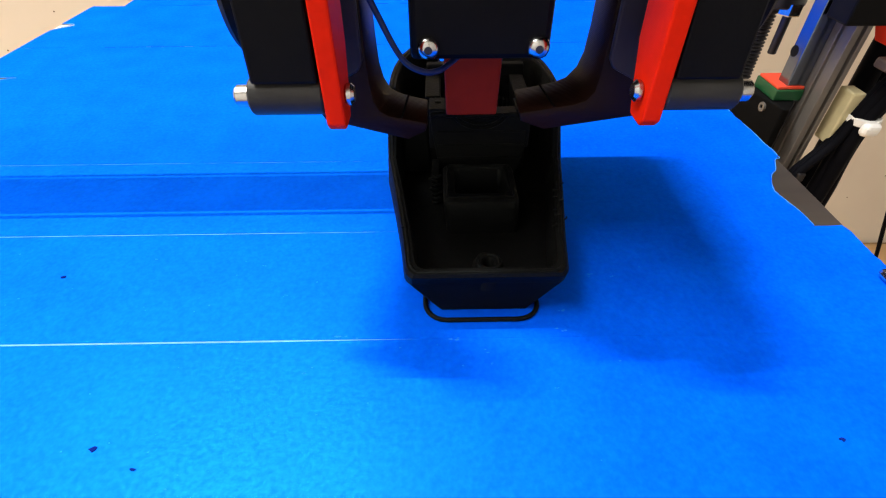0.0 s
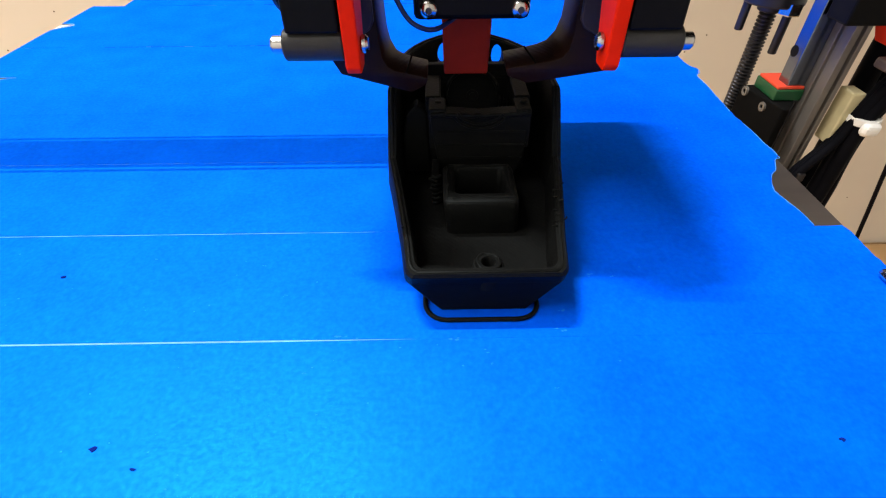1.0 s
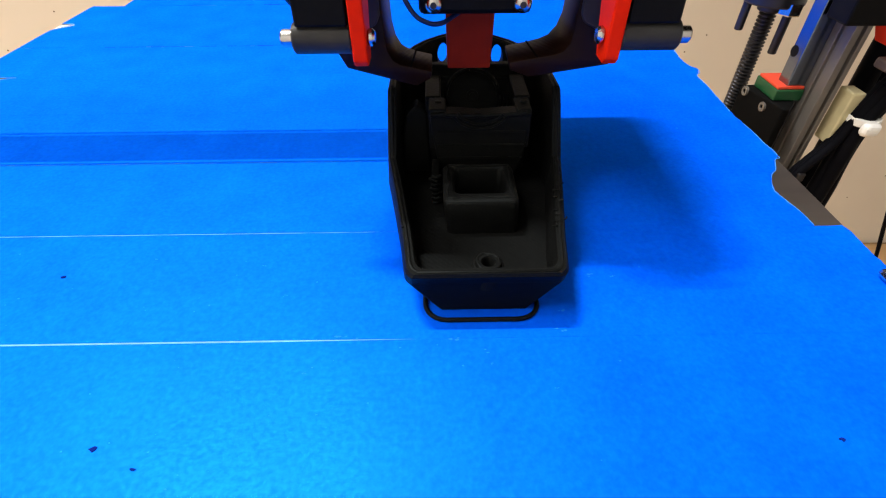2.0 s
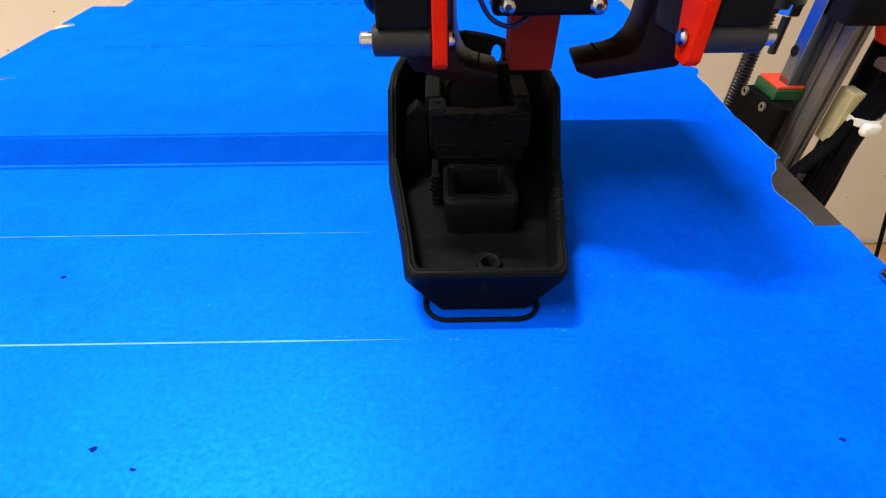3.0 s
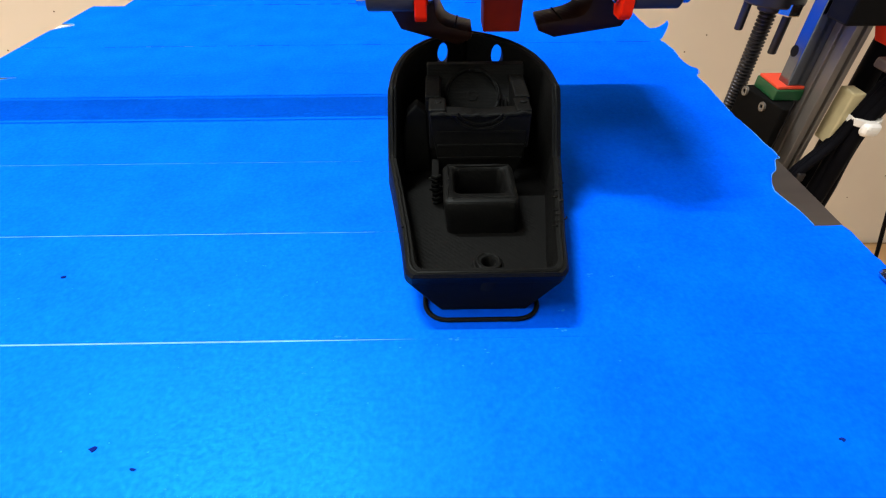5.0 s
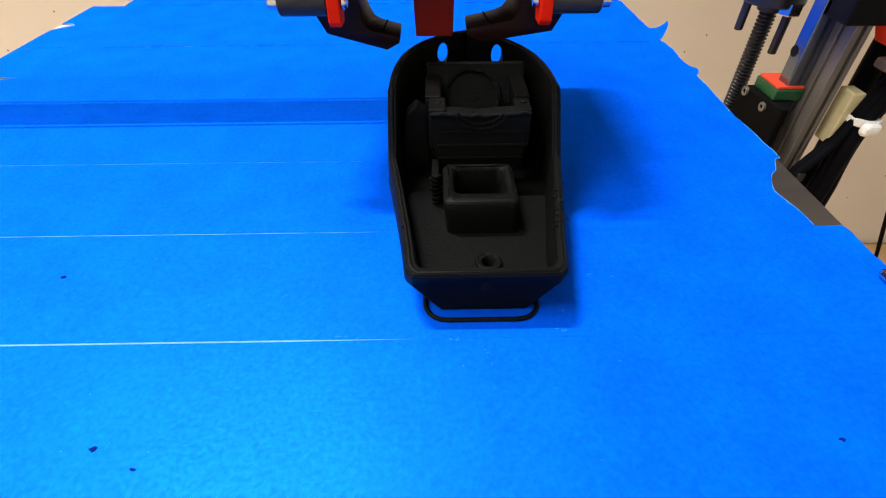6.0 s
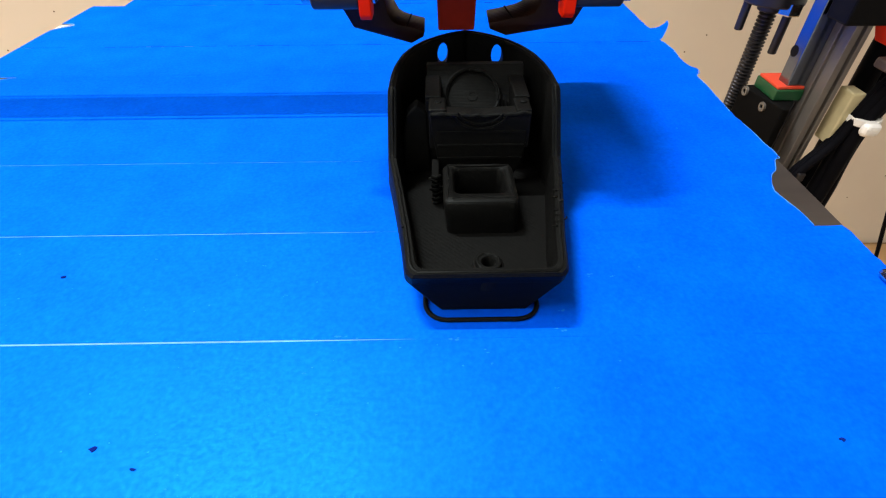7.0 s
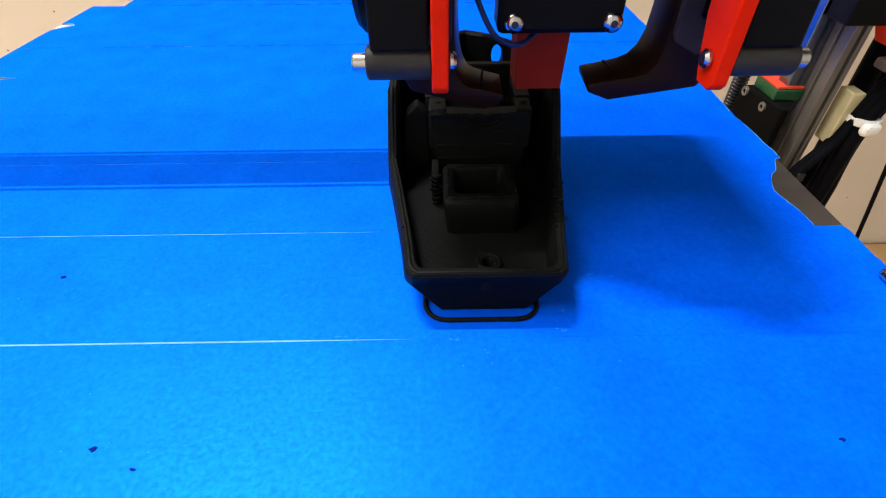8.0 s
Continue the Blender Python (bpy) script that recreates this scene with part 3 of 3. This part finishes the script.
def print_head():
    t = thing("toolhead", "black printer head with red brackets and two blowers", "printer head", (10, 133, 45.2))
    part("heater_sock", prism([(-7.4, 0), (7.4, 0), (7.9, 15), (8.0, 22), (-8.4, 22), (-7.9, 15)], 0, 13, "Y", 0.6), RED_DARK, t, "dull red silicone heater sock")
    part("nozzle", turned([(0.4, -1.6), (1.8, -0.4), (2.8, 1.2)], "Z", (0, 8, 0)), DULL_STEEL, t)
    # small fan in front of the cold end
    fan = part("cooling_fan", join(block(-16.2, 16.8, -17, -6, 22.3, 53, 1.6), block(-11, 13, -6, 14, 20, 60, 1)), BLACK, t)
    for x in (-11.9, 13.9):
        head = turned([(2.75, -1.0), (2.75, 0.0), (2.5, 0.9), (1.9, 1.6), (0.95, 1.85), (0.95, 0.6)], "Y", (0, 0, 0), 24)
        for v in head.verts:
            v.co = (x + v.co.x, -16.9 - v.co.y, 25.4 + v.co.z)
        part("screw", head, STEEL, fan, "shiny steel screw head", smooth=40)
        hexagon = [(x + 0.95 * math.cos(k * math.pi / 3), 25.4 + 0.95 * math.sin(k * math.pi / 3)) for k in range(6)]
        part("screw_socket", prism(hexagon, -18.5, -18.2, "Y", 0), DULL_STEEL, fan, "dark hexagon socket")
    for side in (1, -1):
        def X(x):
            return HX + side * x
        # the duct's upper side slopes down towards the front
        near = [(11.8, 7.3), (12.4, 4.9), (18.8, 2.5), (44, 6.3), (48, 14), (48, 60), (31.9, 60), (31.6, 26), (31.3, 17.7), (30.8, 13.2), (29, 10.6), (26, 9.6), (20.5, 8.8)]
        far = [(11.8, 8.5), (12.2, 6.3), (18.8, 3.6), (44, 6.3), (48, 14), (48, 60), (30.6, 60), (30.0, 26), (29.5, 19.0), (28.2, 14.9), (25.8, 12.0), (23, 10.8), (18.5, 9.7)]
        if side < 0:
            near, far = [[(x + 5 * min(1, max(0, (30 - x) / 17)), z - 2.6 * min(1, max(0, (46 - x) / 20))) for x, z in line] for line in (near, far)]
        duct = bmesh.new()
        loops = [[duct.verts.new((HX + side * (x - HX), y, z - 0.5)) for x, z in line] for line, y in ((near, -13), (far, -0.5))]
        for n in range(13):
            duct.faces.new((loops[0][n], loops[0][(n + 1) % 13], loops[1][(n + 1) % 13], loops[1][n]))
        for line in loops:
            duct.faces.new(line)
        bmesh.ops.recalc_face_normals(duct, faces=duct.faces)
        bevel(duct, 0.45, 2, 40)
        air_duct = part("air_duct", duct, DUCT, t, "glossy black curved air duct", smooth=35)
        cover = part("blower_cover", prism([(HX + side * (x - HX), z) for x, z in ((32.2, 60), (32.2, 21.5), (33.4, 19.2), (40, 15.8), (45.5, 18), (46.5, 60))], -15, -13.05, "Y", 0.5), COVER, air_duct, "dark grey cover of the blower")
        inlet = [(HX + side * (38.4 + 5.6 * math.cos(a) - HX), 33 + 10 * math.sin(a)) for a in np.linspace(0, 2 * math.pi, 24, endpoint=False)]
        carve(cover, prism(inlet, -16, -13.6, "Y", 0))
        joint = [(HX + side * (line[12][0] + 0.4 - HX), y, line[12][1] - 0.38) for line, y in ((near, -12.8), (far, -0.7))]
        part("duct_joint", tube(joint, 0.32, 6), MATT_BLACK, air_duct, "dark joint line near the outlet")
        bx = sorted((X(31.6), X(35.6)))
        arm = prism([(-38, 16.8), (-36.5, 15.1), (-30.5, 15.1), (-28.5, 19), (-25, 30), (-23, 70), (-36.5, 70), (-38, 40)], bx[0], bx[1], "X", 0.5)
        bar = part("red_bracket", arm, RED, t, "bright red printed bracket")
        s0, s1 = sorted((X(29.6), X(31.8)))
        part("bolt_head", rod(s0, s1, 2.3, (0, -33.5, 21.8), "X", 0.7, 20), STEEL, bar, smooth=40)
        if side < 0:
            part("bracket_boss", rod(-41, -35.5, 3.2, (0, -33, 46.5), "X", 0.5, 20), RED, bar, smooth=40)
        c0, c1 = sorted((X(35.6), X(51.0)))
        sleeve = part("spacer", rod(c0, c1, 3.95, (0, -34.3, 22), "X", 0.4), RUBBER, t, "matt black rubber spacer", smooth=40)
        e0, e1 = sorted((X(50.5), X(54.4)))
        part("spacer_pin", rod(e0, e1, 2.25, (0, -34.3, 22), "X", 0.5), STEEL, sleeve, "polished steel pin", smooth=40)
        d0, d1 = sorted((X(35.7), X(53.2)))
        blower = part("blower", rod(d0, d1, 17, (0, -18, 41.5), "X", 1.5, 48), BLACK, t, "black round blower fan", smooth=40)
        part("blower_lug", prism([(-37.5, 25.6), (-31, 25.6), (-22, 32), (-36.5, 44)], d0 + (0.5 if side > 0 else 3.5), d1 - (3.5 if side > 0 else 0.5), "X", 0.6), BLACK, blower)
    wire = tube(glide([(-30, -20, 66), (-26.5, -20, 44), (-22.2, -20, 32.5), (-17.8, -20.5, 24.2), (-13.3, -20.5, 21.3), (-9.6, -18.6, 20.7), (-6.5, -14, 20.9), (-3, -8, 21.4)]), 0.72)
    part("fan_wire", wire, BLUE_WIRE, t, "thin dark wire in a loop", smooth=60)
    part("carriage", join(block(-50, 55, -2, 68.5, 37, 60, 2), block(-40, 24, -2, 66, 59, 110, 2)), BLACK, t)
    # unseen plate added to fill the head's shadow; ragged front breaks up its edge
    part("shade_plate", prism([(40, -2.2), (39, -33), (34, -39), (24, -36), (12, -27), (2, -29), (-10, -20), (-30, -12), (-38, -2.2)], 57, 61, "Z", 0.6), BLACK, t)
    part("extruder_body", block(-20, 24, -4, 40, 60, 112, 3), BLACK, t)
    return t


HEAD = print_head()


def gantry_beam():
    t = thing("gantry_beam", "long aluminium cross beam that carries the print head", "gantry", (0, 133, 45.2))
    part("beam", block(-330, 40, 36.2, 55.9, 32, 48, 0.6), EXTR, t)
    for y, z in ((31.3, 36), (60.2, 46)):
        part("drive_belt", block(-330, 10, y - 0.65, y + 0.65, z - 2, z, 0.1), RUBBER, t, "thin black drive belt")
    return t


GANTRY = gantry_beam()


# ---- vertical axis beside the bed ----
def z_axis():
    t = thing("vertical_axis", "grey aluminium upright with steel guide rail beside the bed", "linear axis", (200, 245, -300))
    # all in millimetres relative to the foot
    ox, oy, oz = 200, 245, -300

    def loc(bm):
        bmesh.ops.translate(bm, vec=(-ox, -oy, -oz), verts=bm.verts)
        return bm
    section = [(199.9, 240), (203.4, 240), (203.4, 242.5), (205.4, 242.5), (205.4, 240), (208, 240), (208, 264), (199.9, 264), (199.9, 249), (201.5, 249), (201.5, 246.5), (199.9, 246.5)]
    part("upright", loc(prism(section, -300, 140, "Z", 0.3)), EXTR, t)
    part("guide_rail", loc(join(block(190, 199.8, 253.4, 262.5, -250, 130, 0.6))), RAIL_STEEL, t, "bright steel guide rail with holes")
    for z in (-32, 8, 48):
        part("rail_hole", loc(turned([(2.9, 189.8), (2.9, 190.3)], "X", (0, 260, z + 9), 20)), BLACK, t)
    return t


z_axis()


def z_carriage():
    t = thing("rail_carriage", "black carriage block with green and orange end caps", "linear bearing", (185, 250, -40))
    ox, oy, oz = 185, 250, -40

    def loc(bm):
        bmesh.ops.translate(bm, vec=(-ox, -oy, -oz), verts=bm.verts)
        return bm
    part("bracket_plate", loc(prism([(178, 274), (185, 241), (188.5, 241), (197, 252), (198, 274)], -60, -7, "Z", 0.8)), MATT_BLACK, t, "black bracket plate")
    cap = part("end_cap", loc(block(184.2, 199.4, 251.2, 272.4, -6.9, -0.9, 0.6)), GREEN, t, "dark green plastic end cap")
    part("seal", loc(block(184.8, 199.2, 252.0, 271.6, -0.9, 0.7, 0.4)), ORANGE, cap, "orange rubber seal")
    for x, y, z in ((179.0, 269.5, -9.0), (182.2, 254.2, -11.5)):
        part("bolt", loc(turned([(2.6, 0.6), (2.6, -0.7), (1.4, -0.8), (1.3, 0.0)], "X", (x, y, z), 18)), EXTR, t)
    return t


z_carriage()


def lead_screw():
    t = thing("lead_screw", "steel lead screw with coarse thread and a round nut", "lead screw", (196.5, 305, -237))
    t.scale = (0.9, 0.9, 1.12)
    bm = bmesh.new()
    pitch, r0, r1, n = 1.9, 4.1, 5.4, 24
    rings = []
    steps = int(260 / pitch * 4)
    for k in range(steps + 1):
        z = k * pitch / 4
        ring = []
        for i in range(n):
            a = 2 * math.pi * i / n
            ph = (z / pitch + i / n) % 1.0
            tri = 1 - abs(2 * ph - 1)
            r = r0 + (r1 - r0) * min(1, max(0, (tri - 0.25) * 2.2))
            ring.append(bm.verts.new((r * math.cos(a), r * math.sin(a), z)))
        rings.append(ring)
    for a, b in zip(rings, rings[1:]):
        for i in range(n):
            bm.faces.new((a[i], a[(i + 1) % n], b[(i + 1) % n], b[i]))
    part("screw_thread", bm, DULL_STEEL, t)
    nut = part("nut_flange", turned([(7, 233.5), (7.6, 234), (7.6, 237), (17.5, 237.6), (18.4, 238.4), (18.4, 247), (17.5, 248)], "Z", (0, 0, 0), 36), DULL_STEEL, t, "round dark grey nut flange", smooth=35)
    for x, y, z in ((-13.5, 4, 223), (4.5, -13.5, 215), (9, 11, 220)):
        part("bolt_shank", rod(z, 241, 2.7, (x, y, 0), "Z", 0.4, 16), DULL_STEEL, nut, smooth=40)
    part("hex_nut", turned([(6.4, 234.5), (6.8, 235), (6.8, 240.2)], "Z", (4.5, -13.5, 0), 6), STEEL, nut)
    return t


lead_screw()


def upper_block():
    tagged(part("axis_top_block", block(191, 262, 236, 252, 36.5, 80, 1), BLACK), "black printed block at the top of the upright", "printer part")


upper_block()


def red_corner():
    tagged(part("corner_bracket", prism([(212, 36.4), (250, 36.4), (250, 23), (217, 27)], 237, 246, "Y", 0.6), RED), "red printed corner bracket under the black block", "bracket")


red_corner()


def cable_bundle():
    t = thing("cable_bundle", "bundle of black cables with a white cable tie", "cables", (222, 231, -100))
    for dx, dy, r in ((0, 0, 4.2), (4.5, 2, 3.6), (-3.5, 3, 3.0), (2, 5, 3.2)):
        pts = [(dx + 22, dy - 10, 190), (dx + 12, dy - 2, 130), (dx + 1, dy, 92), (dx * 0.8, dy, 70), (dx * 1.1, dy * 0.6, 45), (dx * 1.6 - 3, dy - 2, 10), (dx * 2 - 6, dy - 2, -60)]
        part("cable", tube(glide(pts), r, 12), WIRE, t, smooth=60)
    for dy, r in ((0, 2.6), (3.5, 2.2)):
        branch = [(2, dy, 110), (-3, dy + 1, 92), (-6.5, dy + 1, 79), (-10.5, dy + 1, 71), (-14.8, dy + 1, 64), (-18.5, dy + 1, 56.5), (-22, dy, 40), (-22, dy, 0)]
        part("cable", tube(glide(branch), r, 12), WIRE, t, smooth=60)
    part("plug", block(-19.5, -15.5, -2.5, 1.5, 55, 60, 0.6), DULL_STEEL, t, "small metal plug")
    for dx, r in ((0, 5.6), (8, 5.0)):
        back = [(dx + 8, 22, 160), (dx + 8, 22, 110), (dx + 9, 22, 84), (dx + 9, 22, 50), (dx + 8, 22, 10), (dx + 8, 22, -60)]
        part("cable", tube(glide(back), r, 14), WIRE, t, smooth=60)
    part("cable_clamp", block(-10.5, 3, -8, 2, 119, 124, 1.2), GREY_CLAMP, t, "brownish grey cable clamp")
    red = [(30, -6, 190), (20, 0, 130), (8.5, 2, 92), (7, 2, 60), (7, 0, 30), (5.5, -2, 0), (2, -2, -60)]
    part("cable", tube(glide(red), 1.2, 10), RED_WIRE, t, "thin dark red cable", smooth=60)
    tie = part("cable_tie", turned([(7.5, 89), (7.9, 89.4), (7.9, 92.6), (7.5, 93)], "Z", (2, 2.5, 0), 24), WHITE_PLASTIC, t, "white nylon cable tie", smooth=40)
    part("tie_head", block(-5.0, 4.2, -10, -4.5, 86.2, 93.4, 2.6, 3), WHITE_PLASTIC, tie)
    return t


cable_bundle()


def switch_box():
    tagged(part("switch_box", block(213, 220, 235, 246, -25, 4, 0.8), YELLOWED), "small yellowed translucent plastic box on the upright", "switch")


switch_box()


def hanging_cable():
    t = thing("hanging_cable", "thin black cable that hangs beside the bed", "cable", (226, 190, -43.3))
    part("cable", tube(glide([(-30, 0, 190), (-36, 0, 120), (-22, 0, 60), (0, 0, 0), (11, 0, -29), (19, 0, -60), (22, 0, -100)]), 0.95, 10), WIRE, t, smooth=60)
    return t


CABLE = hanging_cable()


def back_post():
    tagged(part("back_post", block(-256, -243, 470, 483, -300, 120, 1), EXTR), "grey aluminium post behind the bed", "frame post")


back_post()

# head places over the bed, in millimetres, at even tenths of a second
PLACES = [
    (0.0, 10.0, 133.2), (0.1, 3.0, 139.8), (0.2, -0.8, 142.3), (0.3, 0.4, 136.9), (0.4, 9.0, 136.7), (0.5, 2.0, 144.1),
    (0.6, 1.6, 141.3), (0.7, 4.5, 136.8), (0.8, 7.7, 135.0), (0.9, 7.9, 135.4), (1.0, 9.9, 163.8), (1.1, 13.5, 165.3),
    (1.2, 18.9, 165.4), (1.3, 14.8, 168.4), (1.4, 13.3, 166.2), (1.5, 21.4, 166.4), (1.6, 10.9, 166.3), (1.7, 13.5, 166.6),
    (2.8, 1.0, 174.2), (2.9, 29.5, 173.8), (3.0, 32.4, 166.2), (3.1, 29.0, 176.2), (3.2, 3.8, 176.3), (3.3, -0.8, 167.6),
    (3.4, 0.8, 172.9), (3.5, 0.9, 174.0), (3.6, 6.0, 173.8), (3.7, 14.8, 176.1), (3.8, 19.8, 174.2), (3.9, 28.5, 175.8),
    (4.0, 32.2, 172.6), (4.1, 30.8, 169.5), (4.2, 7.2, 173.4), (4.3, 0.1, 168.1), (4.4, 0.0, 168.1), (4.5, 6.4, 174.4),
    (4.6, 29.3, 181.0), (4.7, 34.8, 199.2), (5.0, 26.5, 206.5), (5.25, 17.0, 211.0), (5.5, 24.0, 208.5), (5.8, 33.9, 199.2), (5.9, 23.9, 210.5), (6.0, -0.7, 202.0), (6.1, -8.5, 188.1),
    (6.2, 7.5, 206.2), (6.3, 30.2, 202.3), (6.4, 40.4, 190.3), (6.5, 36.2, 197.5), (6.6, 30.1, 202.7), (6.7, 24.5, 209.7),
    (6.8, 17.0, 213.3), (6.9, 16.4, 214.4), (7.0, 8.3, 209.2), (7.1, 2.0, 204.0), (7.2, -3.1, 196.5), (7.3, -6.8, 191.0),
    (7.4, -4.4, 194.1), (7.5, 15.4, 213.4), (7.6, 34.6, 195.3), (7.7, 39.1, 190.1), (7.8, 38.3, 191.0), (7.9, 36.8, 186.5),
    (8.0, 32.3, 150.9),
]


def motions():
    walk(HEAD, [(s, pose(x * MM, y * MM, 0.0452)) for s, x, y in PLACES])
    walk(GANTRY, [(s, pose(0, y * MM, 0.0452)) for s, x, y in PLACES])
    rest, swung = pose(0.226, 0.190, -0.0433), pose(0.2148, 0.190, -0.0433, 0, 7.8, 0)
    walk(CABLE, [(0, rest), (0.8, rest), (0.9, swung), (1.0, swung), (1.1, rest), (4.3, rest), (4.4, swung), (4.5, swung), (4.6, rest), (7.7, rest), (7.8, swung), (8.0, swung)])


motions()
